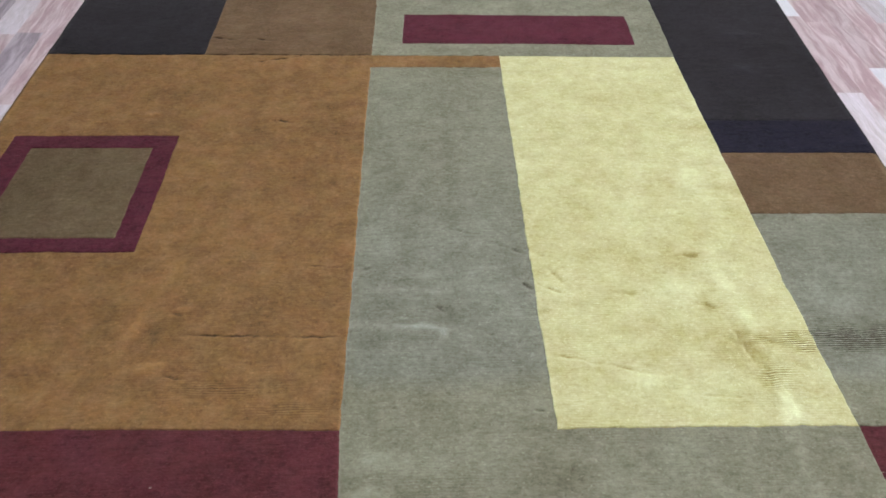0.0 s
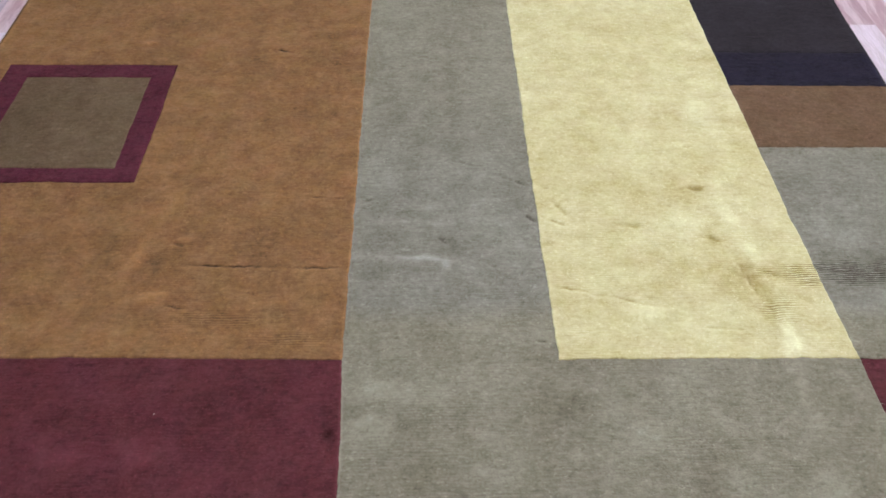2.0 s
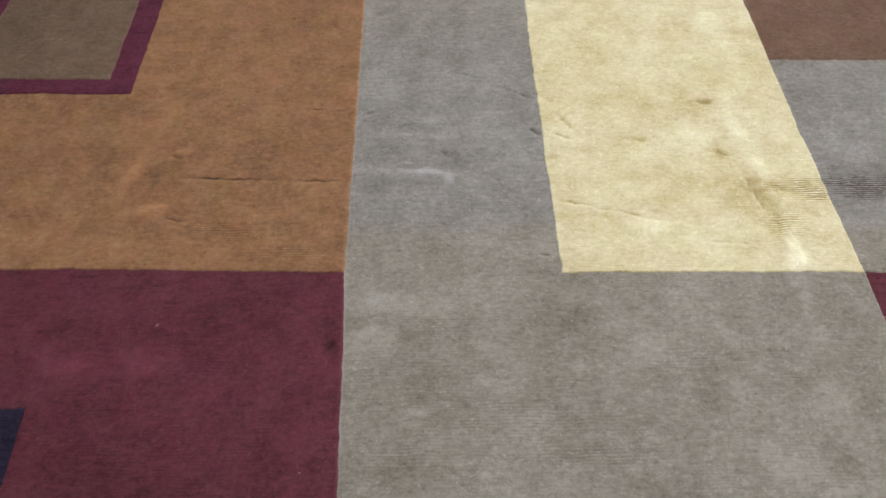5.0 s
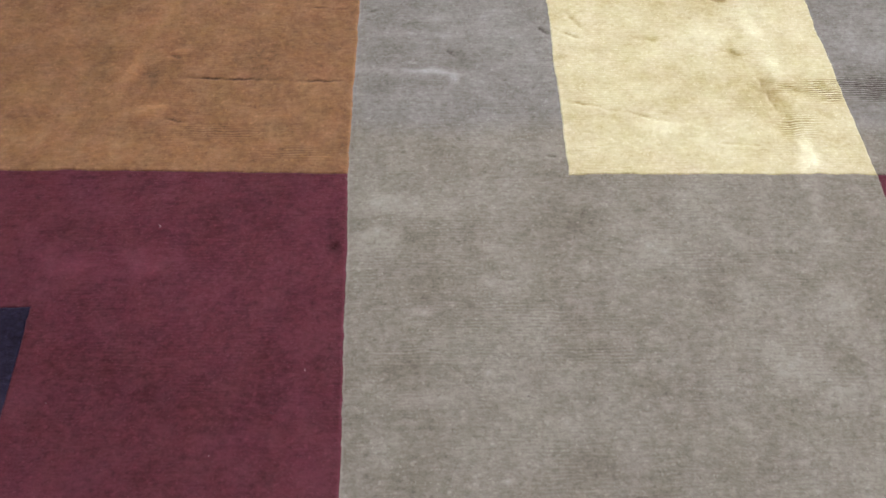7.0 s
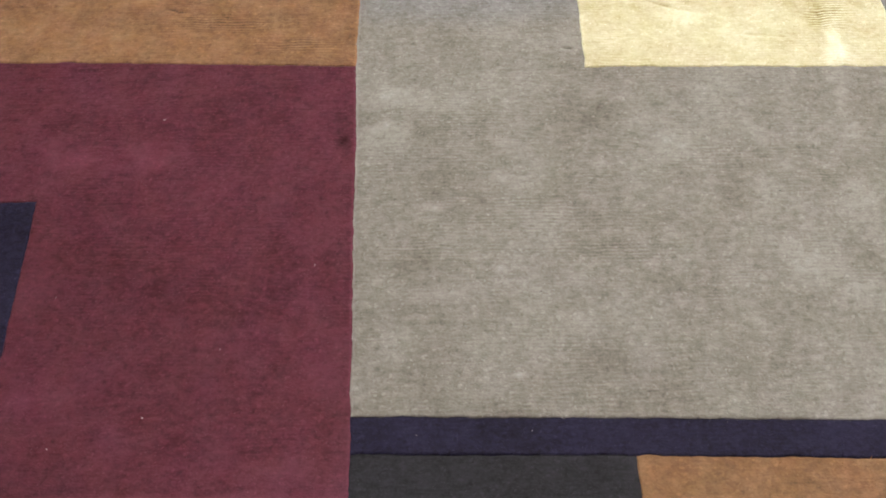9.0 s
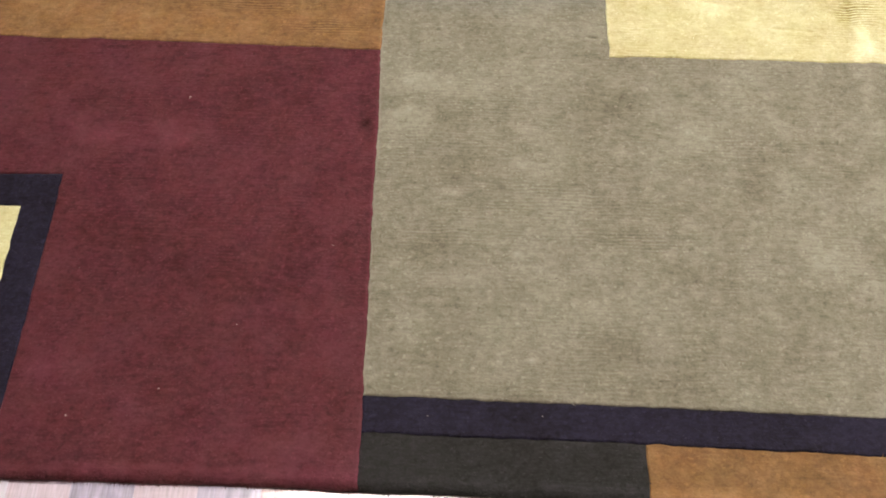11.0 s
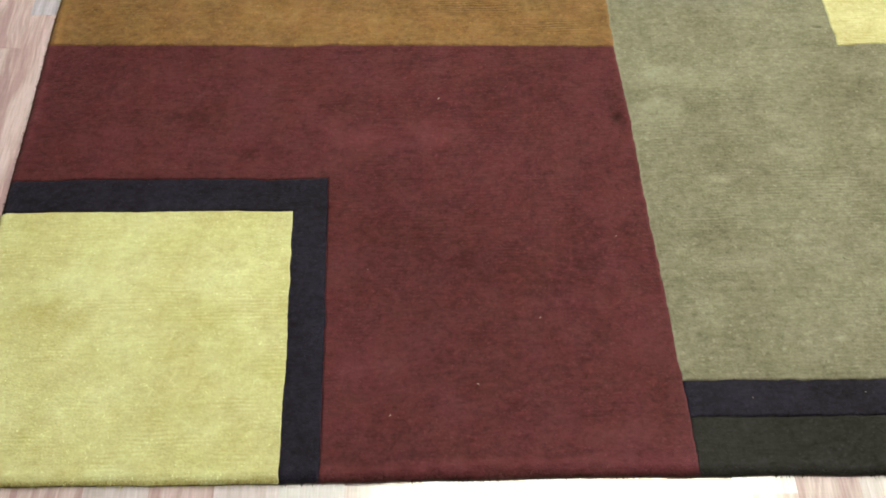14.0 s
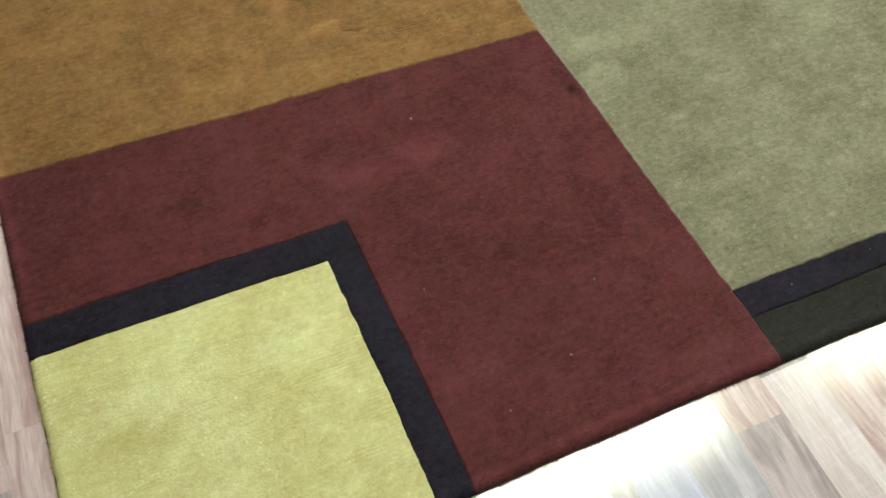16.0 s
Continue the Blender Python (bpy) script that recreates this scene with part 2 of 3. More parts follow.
def plain_material(name, colour, rough, speck=0.06, scale=60):
    m, nt, p = nodes_of(name)
    geo = nt.nodes.new("ShaderNodeTexCoord").outputs["Object"]
    fine = noise_of(nt, geo, scale, 3, 0.6)
    wide = noise_of(nt, geo, 1.3, 2, 0.5)
    tone = maths(nt, "ADD", maths(nt, "MULTIPLY", fine, speck), maths(nt, "MULTIPLY", wide, speck))
    tone = maths(nt, "ADD", tone, 1 - speck)
    sc = nt.nodes.new("ShaderNodeVectorMath")
    sc.operation = "SCALE"
    sc.inputs[0].default_value = colour
    nt.links.new(tone, sc.inputs["Scale"])
    nt.links.new(sc.outputs[0], p.inputs["Base Color"])
    p.inputs["Roughness"].default_value = rough
    bump = node(nt, "ShaderNodeBump", Strength=0.1, Distance=0.002)
    nt.links.new(fine, bump.inputs["Height"])
    nt.links.new(bump.outputs[0], p.inputs["Normal"])
    return m


WALL = plain_material("wall_paint", (0.74, 0.73, 0.71), 0.8)
CEILING = plain_material("ceiling_paint", (0.80, 0.80, 0.79), 0.9)
SUBFLOOR = plain_material("subfloor", (0.2, 0.17, 0.15), 0.9)
STEEL = plain_material("white_enamel", (0.80, 0.80, 0.80), 0.4)
BACKING = plain_material("cotton_backing", (0.085, 0.058, 0.048), 0.95, 0.2, 300)
LINT = plain_material("lint", (0.55, 0.52, 0.49), 0.9)
LINT_DARK = plain_material("dark_lint", (0.03, 0.025, 0.03), 0.9)
DIFFUSER, dnt, dp = nodes_of("lit_diffuser")
dp.inputs["Base Color"].default_value = (0.9, 0.9, 0.9, 1)
dp.inputs["Emission Color"].default_value = (0.97, 0.99, 1.0, 1)
dp.inputs["Emission Strength"].default_value = LAMP_GLOW

# ---- the room: plain walls and a ceiling that close the place ----
X0, X1, Y0, Y1 = ROOM
for name, b in (("wall_west", (X0 - 0.12, X0, Y0 - 0.12, Y1 + 0.12)), ("wall_east", (X1, X1 + 0.12, Y0 - 0.12, Y1 + 0.12)),
                ("wall_south", (X0, X1, Y0 - 0.12, Y0)), ("wall_north", (X0, X1, Y1, Y1 + 0.12))):
    tagged(part(name, box(bmesh.new(), *b, FLOOR_Z - 0.02, CEIL_Z), WALL), "plain off-white painted showroom wall", "wall", "", "structure")
tagged(part("ceiling", box(bmesh.new(), X0 - 0.12, X1 + 0.12, Y0 - 0.12, Y1 + 0.12, CEIL_Z, CEIL_Z + 0.1), CEILING),
       "plain white painted showroom ceiling", "ceiling", "", "structure")


def ceiling_light():
    thing = tagged(new("ceiling_light"), "long white ceiling light with a lit diffuser, out of view", "ceiling light", "ceiling lights")
    bm = bmesh.new()
    box(bm, -0.93, 0.93, -0.2, 0.2, -0.03, 0.0, 0.004)
    part("housing", bm, STEEL, thing)
    bm = bmesh.new()
    box(bm, -0.90, 0.90, -0.17, 0.17, -0.05, -0.033, 0.006)
    part("diffuser", bm, DIFFUSER, thing, "glowing white diffuser")
    for s in (-1, 1):
        bm = bmesh.new()
        box(bm, min(s * 0.902, s * 0.93), max(s * 0.902, s * 0.93), -0.2, 0.2, -0.052, -0.033, 0.003)
        part("end_cap", bm, STEEL, thing)
    return thing


# near pair placed by the floor's glare; far pair unseen, added to balance brightness
LIGHT_XY = [(0.28, -0.27), (2.7, -0.27), (1.7, 2.3), (-0.6, 2.3)]
first = ceiling_light()
first.matrix_basis = pose(*LIGHT_XY[0], CEIL_Z)
for x, y in LIGHT_XY[1:]:
    copy_thing(first, pose(x, y, CEIL_Z))

# ---- the rug ----
# Layout lines run nearly straight; the weave leans a little. u runs across, v along.
KNOTS = (-0.87, 0.0, 0.45, 0.8, 1.6, 2.2)
LINES_U = (-1.133, 0.0, 0.454, 1.093, 1.575)
LINES_X = ((-1.124, -1.133, -1.129, -1.126, -1.119, -1.117), (0.018, 0.0, 0.0025, 0.006, 0.014, 0.026), (0.459, 0.454, 0.4545, 0.459, 0.470, 0.474),
           (1.090, 1.093, 1.092, 1.097, 1.103, 1.122), (1.572, 1.572, 1.573, 1.574, 1.620, 1.655))
U0, U1, V0, V1 = -1.133, 1.575, -0.862, 2.79


def lay(u, v):
    """Where the layout's point (u, v) lies on the floor."""
    at = np.array([np.interp(v, KNOTS, row) for row in LINES_X])
    x = np.empty_like(u)
    for i in range(4):
        a, b = LINES_U[i], LINES_U[i + 1]
        inside = (u >= a - 1e-9) & (u <= b + 1e-9)
        f = (u - a) / (b - a)
        x = np.where(inside, at[i] * (1 - f) + at[i + 1] * f, x)
    left, right = np.minimum(u, 0), np.maximum(u, 0)
    dy = left * np.interp(v, (-0.86, -0.4, 0, 0.3), (-0.0075, -0.009, -0.018, 0)) + right * np.interp(v, (-0.86, -0.6, 0, 0.3), (-0.015, -0.015, -0.005, 0))
    x = x + 0.0016 * value_noise(u * 9, v * 9, 3) + 0.0013 * value_noise(u * 40, v * 40, 4) + 0.0007 * value_noise(u * 120, v * 120, 7)
    y = v + dy + 0.0016 * value_noise(u * 9, v * 9, 5) + 0.0013 * value_noise(u * 40, v * 40, 6) + 0.0007 * value_noise(u * 100, v * 120, 8)
    return x, y


# fields: name, material, label, rectangles (u0, u1, v0, v1) that belong to it, later ones lie over earlier ones
FIELDS = [
    ("maroon_field", MAROON, "deep maroon pile field", [(U0, 0.0, V0, 0.0)]),
    ("orange_field", ORANGE, "burnt orange pile field", [(U0, 0.0, 0.0, 1.64), (0.0, 0.459, 1.556, 1.64)]),
    ("grey_field", GREY, "sage grey pile field", [(0.0, 0.454, -0.713, 1.556), (0.454, 1.093, -0.713, 0.0)]),
    ("yellow_field", YELLOW, "pale yellow pile field", [(0.454, 1.093, 0.0, 1.64)]),
    ("navy_stripe", NAVY, "narrow navy pile stripe", [(0.0, U1, -0.773, -0.713)]),
    ("charcoal_block", CHARCOAL, "charcoal pile block at the hem", [(0.0, 0.455, V0, -0.773)]),
    ("tan_block", ORANGE, "orange tan pile block at the hem", [(0.455, U1, V0, -0.773)]),
    ("navy_bracket", NAVY, "dark navy bracket round a pale square", [(U0, -0.564, V0, -0.320)]),
    ("lime_square", LIME, "pale yellow-green pile square", [(U0, -0.624, V0, -0.387)]),
    ("plum_frame", PLUM, "plum square frame", [(-1.055, -0.5615, 0.571, 1.115)]),
    ("olive_square", OLIVE, "olive brown pile square", [(-0.985, -0.627, 0.628, 1.049)]),
    ("side_maroon_block", MAROON, "maroon block at the side", [(1.093, U1, -0.713, 0.0)]),
    ("side_grey_block", GREY, "grey block at the side", [(1.093, U1, 0.0, 0.725)]),
    ("side_brown_block", BROWN, "brown block at the side", [(1.093, U1, 0.725, 1.027)]),
    ("side_navy_block", NAVY, "navy block at the side", [(1.093, U1, 1.027, 1.213)]),
    ("side_charcoal_block", SLATE, "long charcoal block at the side", [(1.093, U1, 1.213, V1)]),
    ("corner_charcoal_block", SLATE, "charcoal corner block", [(U0, -0.585, 1.64, V1)]),
    ("brown_block", BROWN, "dark brown block", [(-0.585, 0.0, 1.64, V1)]),
    ("far_grey_field", GREY, "sage grey far field", [(0.0, 1.093, 1.64, V1)]),
    ("plum_bar", PLUM, "plum bar on grey", [(0.110, 0.968, 1.735, 1.976)]),
]


def grid_lines(lo, hi, breaks, step):
    """Lines from lo to hi with every break on a line, finer ones beside it."""
    marks = set()
    for b in breaks:
        for d in (0, 0.0022, 0.0055):
            marks.update((b - d, b + d))
    for d in (0, 0.0015, 0.004, 0.007, 0.011, 0.016):
        marks.update((lo + d, hi - d))
    marks = sorted(m for m in marks if lo - 1e-9 <= m <= hi + 1e-9)
    out = [marks[0]]
    for m in marks[1:]:
        gap = m - out[-1]
        if gap < 0.0008 and m not in breaks:
            continue
        n = max(1, math.ceil(gap / step))
        a = out[-1]
        out += [a + gap * (i + 1) / n for i in range(n)]
    return np.array(out)


u_breaks = sorted({r[i] for f in FIELDS for r in f[3] for i in (0, 1)})
v_breaks = sorted({r[i] for f in FIELDS for r in f[3] for i in (2, 3)})
us, vs = grid_lines(U0, U1, u_breaks, 0.0065), grid_lines(V0, V1, v_breaks, 0.0032)
UU, VV = np.meshgrid(us, vs)
PX, PY = lay(UU, VV)
uc, vc = (us[1:] + us[:-1]) / 2, (vs[1:] + vs[:-1]) / 2
UC, VC = np.meshgrid(uc, vc)
owner = np.full(UC.shape, -1)
for i, (_, _, _, rects) in enumerate(FIELDS):
    for a, b, c, d in rects:
        owner[(UC > a) & (UC < b) & (VC > c) & (VC < d)] = i

# seams: grid points where two fields meet sink a little
pad = np.pad(owner, 1, mode="edge")
around = np.stack([pad[:-1, :-1], pad[:-1, 1:], pad[1:, :-1], pad[1:, 1:]])
seam = (around.max(0) != around.min(0))
near = seam.copy()
near[1:] |= seam[:-1]
near[:-1] |= seam[1:]
near[:, 1:] |= seam[:, :-1]
near[:, :-1] |= seam[:, 1:]

# relief: soft waves from unrolling, creases, dents, and the rounded hem
PZ = 0.0012 * value_noise(PX * 3.1, PY * 4.3, 11) + 0.0007 * value_noise(PX * 9, PY * 14, 12) + 0.0004 * value_noise(PX * 30, PY * 60, 13)
TX, TY = PX * 0.81 + PY * 0.59, PY * 0.81 - PX * 0.59
NAP = (0.035 * value_noise(TX * 3.1, TY * 4.0, 21) + 0.05 * value_noise(PX * 10, PY * 12, 22) + 0.085 * value_noise(TX * 21, TY * 24, 23)
       + 0.06 * value_noise(TX * 43, TY * 52, 25) + 0.055 * value_noise(PX * 15, PY * 1.6, 24) + 0.045 * value_noise(PX * 2.0, PY * 24, 26))
DYE = np.clip((PY + 0.010 * value_noise(PX * 12, PY * 0, 71) - 0.095) / 0.06, 0, 1) * np.interp(PY, (0.1, 0.55, 0.95, 1.5), (1.0, 0.9, 0.4, 0.2))
PZ -= np.where(seam, 0.0026, np.where(near, 0.0006, 0))
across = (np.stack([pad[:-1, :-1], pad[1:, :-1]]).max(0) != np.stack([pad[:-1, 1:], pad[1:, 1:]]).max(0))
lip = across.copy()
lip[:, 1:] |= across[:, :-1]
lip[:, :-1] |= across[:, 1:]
# groove shade on cross seams and light-catching lips beside seams, painted into the nap
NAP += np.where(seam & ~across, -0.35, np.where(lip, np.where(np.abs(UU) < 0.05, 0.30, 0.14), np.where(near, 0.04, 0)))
ROWS = np.clip(0.02 + 0.17 * value_noise(PX * 5, PY * 9, 41) + 0.24 * value_noise(PX * 16, PY * 34, 42), 0.0, 0.22)


RAGGED = 0.30 * value_noise(PX * 22, PY * 22, 33) + 0.22 * value_noise(TX * 60, TY * 60, 35)
WANDER = 0.004 * value_noise(PX * 25, PY * 0, 31) + 0.002 * value_noise(PX * 95, PY * 0, 36)
BROKEN = np.clip(0.55 + 1.1 * value_noise(PX * 52, PY * 30, 32), 0.08, 1)
GAPING = 0.35 * value_noise(PX * 30, PY * 45, 34)


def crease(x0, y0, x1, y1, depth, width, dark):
    """A fold where the pile parts along a line; its shade and lit ridge are painted into the nap."""
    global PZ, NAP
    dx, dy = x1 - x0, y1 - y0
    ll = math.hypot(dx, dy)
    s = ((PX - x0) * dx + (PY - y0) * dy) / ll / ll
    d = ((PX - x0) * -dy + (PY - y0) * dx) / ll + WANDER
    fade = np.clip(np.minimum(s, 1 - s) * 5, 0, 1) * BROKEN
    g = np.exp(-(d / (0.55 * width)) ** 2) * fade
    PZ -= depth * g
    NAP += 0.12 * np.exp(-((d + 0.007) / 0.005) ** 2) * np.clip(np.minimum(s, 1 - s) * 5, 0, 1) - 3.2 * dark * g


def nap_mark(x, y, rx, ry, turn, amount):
    """A lighter or darker patch in the nap tone: turned pile, spots, and painted sheen and wrinkle shading."""
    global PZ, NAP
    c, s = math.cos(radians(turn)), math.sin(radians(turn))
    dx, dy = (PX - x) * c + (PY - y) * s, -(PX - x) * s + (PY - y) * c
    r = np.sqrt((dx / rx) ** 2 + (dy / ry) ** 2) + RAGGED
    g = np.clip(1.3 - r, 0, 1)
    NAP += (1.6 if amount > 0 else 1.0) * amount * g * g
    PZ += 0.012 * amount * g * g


NAP += 0.025 * np.sin(PY * 21 + 1.3 * value_noise(PX * 1.5, PY * 2, 61)) * (0.5 + 0.5 * value_noise(PX * 3, PY * 3, 62))
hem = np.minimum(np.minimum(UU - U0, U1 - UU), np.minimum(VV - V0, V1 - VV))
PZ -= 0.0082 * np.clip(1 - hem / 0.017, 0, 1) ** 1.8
# highlight along the rounded hem, painted into the nap tone
HEM_HIGHLIGHT = 0.50 * np.exp(-((hem - 0.015) / 0.008) ** 2) * (0.6 + 0.6 * value_noise(PX * 45, PY * 45, 51))
NAP += HEM_HIGHLIGHT
PZ += 0.0012 * value_noise(PX * 70, PY * 70, 52) * np.clip(1 - hem / 0.02, 0, 1)


def open_rows(x, y, rx, ry, turn, amount):
    """A patch where the rows of knots gape."""
    global ROWS, NAP
    c, s = math.cos(radians(turn)), math.sin(radians(turn))
    dx, dy = (PX - x) * c + (PY - y) * s, -(PX - x) * s + (PY - y) * c
    g = np.clip(1.4 - np.sqrt((dx / rx) ** 2 + (dy / ry) ** 2) - GAPING, 0, 1)
    ROWS += 1.9 * amount * g
    NAP -= 0.10 * amount * g


# outermost rim darkened in the nap for the hem's shade
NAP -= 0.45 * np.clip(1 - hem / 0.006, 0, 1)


# folds and nap marks, with painted sheen and wrinkle shading: on the orange field
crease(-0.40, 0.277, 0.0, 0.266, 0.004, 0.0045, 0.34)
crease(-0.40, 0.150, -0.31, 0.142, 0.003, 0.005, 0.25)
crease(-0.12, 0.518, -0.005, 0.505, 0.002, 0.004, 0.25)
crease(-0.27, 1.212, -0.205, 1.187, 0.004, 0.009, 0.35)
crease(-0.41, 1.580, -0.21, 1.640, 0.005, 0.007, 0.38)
nap_mark(-0.442, 0.285, 0.028, 0.060, 15, -0.25)
nap_mark(-0.49, 0.31, 0.022, 0.09, -10, 0.22)
nap_mark(-0.40, 0.350, 0.05, 0.016, 30, 0.18)
nap_mark(-0.44, 0.176, 0.06, 0.03, 0, 0.16)
nap_mark(-0.57, 0.35, 0.04, 0.10, 5, -0.10)
nap_mark(-0.648, 1.237, 0.03, 0.02, 0, 0.2)
nap_mark(-0.45, 0.50, 0.05, 0.16, -8, 0.09)
nap_mark(-0.88, 0.33, 0.12, 0.10, 0, 0.08)
nap_mark(-0.70, 0.10, 0.22, 0.07, 0, 0.08)
nap_mark(-0.22, 0.40, 0.15, 0.05, 0, -0.07)
nap_mark(-0.15, 0.20, 0.18, 0.04, 0, -0.08)
nap_mark(-0.35, 1.30, 0.06, 0.26, 3, -0.07)
crease(-0.385, 0.276, -0.340, 0.278, 0.004, 0.006, 0.30)
crease(-0.43, 0.352, -0.39, 0.335, 0.004, 0.010, 0.22)
nap_mark(-0.42, 0.183, 0.045, 0.014, 5, 0.20)
nap_mark(-0.58, 0.40, 0.05, 0.16, 4, -0.08)
nap_mark(-0.06, 0.04, 0.06, 0.03, 0, 0.14)
nap_mark(-0.85, 0.04, 0.10, 0.03, 0, 0.10)
nap_mark(-0.12, 0.75, 0.12, 0.20, 0, -0.06)
open_rows(-0.27, 0.11, 0.09, 0.02, 0, 0.5)
open_rows(-0.10, 0.05, 0.08, 0.02, 0, 0.4)
crease(-0.282, 1.214, -0.262, 1.190, 0.005, 0.008, 0.35)
# on the brown and far fields; the first two paint the far seam's shadow
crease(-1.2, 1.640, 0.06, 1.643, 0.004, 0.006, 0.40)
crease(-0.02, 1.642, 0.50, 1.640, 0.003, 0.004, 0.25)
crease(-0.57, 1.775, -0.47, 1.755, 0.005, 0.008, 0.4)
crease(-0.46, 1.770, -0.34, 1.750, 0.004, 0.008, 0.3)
nap_mark(-0.50, 1.69, 0.10, 0.03, 0, 0.12)
nap_mark(0.33, 1.68, 0.30, 0.03, 0, -0.08)
# on the grey field
crease(0.33, 0.615, 0.45, 0.555, 0.003, 0.007, 0.14)
crease(0.25, 1.555, 0.44, 1.548, 0.003, 0.005, 0.3)
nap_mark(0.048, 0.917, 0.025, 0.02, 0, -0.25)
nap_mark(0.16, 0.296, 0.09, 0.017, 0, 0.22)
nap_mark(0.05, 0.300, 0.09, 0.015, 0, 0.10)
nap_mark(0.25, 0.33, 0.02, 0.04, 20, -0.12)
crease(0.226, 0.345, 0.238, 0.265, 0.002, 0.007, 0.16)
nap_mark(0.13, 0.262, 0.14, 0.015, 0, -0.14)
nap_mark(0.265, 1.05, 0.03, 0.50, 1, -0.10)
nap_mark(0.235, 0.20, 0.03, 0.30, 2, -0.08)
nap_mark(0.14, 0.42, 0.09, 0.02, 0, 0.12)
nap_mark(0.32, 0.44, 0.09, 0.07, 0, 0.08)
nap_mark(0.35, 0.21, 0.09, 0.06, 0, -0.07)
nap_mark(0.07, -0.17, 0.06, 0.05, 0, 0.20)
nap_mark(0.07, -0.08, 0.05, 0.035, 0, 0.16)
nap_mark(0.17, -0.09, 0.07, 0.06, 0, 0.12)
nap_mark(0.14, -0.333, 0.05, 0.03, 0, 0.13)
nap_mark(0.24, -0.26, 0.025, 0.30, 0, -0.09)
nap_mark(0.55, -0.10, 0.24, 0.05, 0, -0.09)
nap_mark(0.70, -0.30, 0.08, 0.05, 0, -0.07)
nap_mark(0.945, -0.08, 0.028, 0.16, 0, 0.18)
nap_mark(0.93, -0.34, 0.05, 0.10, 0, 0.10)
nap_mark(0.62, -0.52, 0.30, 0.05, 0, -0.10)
open_rows(0.35, -0.36, 0.22, 0.03, 0, 0.12)
open_rows(0.20, -0.31, 0.12, 0.03, 0, 0.12)
crease(0.405, 0.046, 0.435, 0.044, 0.003, 0.005, 0.35)
crease(0.250, 0.667, 0.342, 0.624, 0.003, 0.007, 0.18)
crease(0.425, 0.450, 0.454, 0.420, 0.004, 0.009, 0.24)
crease(0.015, 0.487, 0.065, 0.512, 0.004, 0.008, 0.20)
nap_mark(0.195, 0.412, 0.05, 0.012, -6, 0.20)
crease(0.205, 0.370, 0.245, 0.333, 0.004, 0.012, 0.22)
nap_mark(0.165, 0.292, 0.085, 0.011, -7, 0.24)
nap_mark(0.226, 0.268, 0.012, 0.022, 20, 0.22)
nap_mark(0.18, 0.47, 0.06, 0.03, 0, 0.12)
nap_mark(0.681, -0.302, 0.014, 0.012, 0, -0.14)
nap_mark(0.70, -0.24, 0.05, 0.05, 30, -0.06)
nap_mark(0.505, -0.213, 0.020, 0.012, 20, -0.12)
nap_mark(0.454, -0.144, 0.022, 0.012, 0, -0.10)
nap_mark(0.538, -0.395, 0.018, 0.012, 0, -0.11)
nap_mark(0.503, -0.395, 0.030, 0.022, 0, 0.10)
nap_mark(0.455, -0.232, 0.016, 0.022, 0, 0.10)
nap_mark(0.284, -0.648, 0.010, 0.008, 0, 0.30)
nap_mark(0.40, -0.56, 0.05, 0.04, 0, 0.10)
nap_mark(0.60, -0.20, 0.07, 0.04, 0, 0.10)
nap_mark(0.30, -0.20, 0.05, 0.04, 0, 0.09)
nap_mark(0.80, -0.45, 0.07, 0.05, 0, 0.09)
nap_mark(0.52, -0.47, 0.16, 0.025, 0, -0.09)
nap_mark(0.14, -0.44, 0.06, 0.05, 0, -0.09)
open_rows(0.15, -0.42, 0.14, 0.03, 0, 0.12)
open_rows(0.48, -0.42, 0.12, 0.02, 0, 0.14)
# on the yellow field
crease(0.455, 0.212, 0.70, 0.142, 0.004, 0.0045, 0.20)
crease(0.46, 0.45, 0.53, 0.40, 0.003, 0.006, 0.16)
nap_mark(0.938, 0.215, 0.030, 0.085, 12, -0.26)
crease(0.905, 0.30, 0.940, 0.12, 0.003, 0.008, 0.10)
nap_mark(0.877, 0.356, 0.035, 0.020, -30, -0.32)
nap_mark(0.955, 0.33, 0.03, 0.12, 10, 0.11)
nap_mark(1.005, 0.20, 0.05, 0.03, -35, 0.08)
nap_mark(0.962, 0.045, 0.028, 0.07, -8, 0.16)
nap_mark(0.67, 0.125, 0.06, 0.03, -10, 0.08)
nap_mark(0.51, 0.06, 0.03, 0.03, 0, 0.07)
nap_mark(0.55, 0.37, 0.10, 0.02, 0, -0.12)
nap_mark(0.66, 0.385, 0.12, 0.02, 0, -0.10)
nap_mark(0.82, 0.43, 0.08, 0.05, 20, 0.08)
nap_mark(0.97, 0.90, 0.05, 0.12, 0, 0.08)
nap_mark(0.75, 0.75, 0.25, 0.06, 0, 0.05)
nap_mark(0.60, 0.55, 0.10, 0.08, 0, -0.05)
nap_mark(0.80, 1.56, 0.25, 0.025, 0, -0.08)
open_rows(1.045, 0.229, 0.050, 0.022, -12, 0.75)
open_rows(0.965, 0.135, 0.04, 0.035, 0, 0.65)
crease(0.470, 0.570, 0.495, 0.545, 0.004, 0.010, 0.10)
crease(0.500, 0.500, 0.535, 0.430, 0.003, 0.010, 0.10)
crease(0.885, 0.722, 0.905, 0.715, 0.003, 0.008, 0.16)
nap_mark(0.873, 0.550, 0.030, 0.012, -8, -0.32)
nap_mark(0.680, 0.410, 0.035, 0.012, -5, -0.28)
nap_mark(0.475, 0.345, 0.030, 0.020, 0, -0.22)
crease(0.860, 0.375, 0.905, 0.340, 0.004, 0.012, 0.10)
nap_mark(0.900, 0.250, 0.018, 0.030, 20, -0.28)
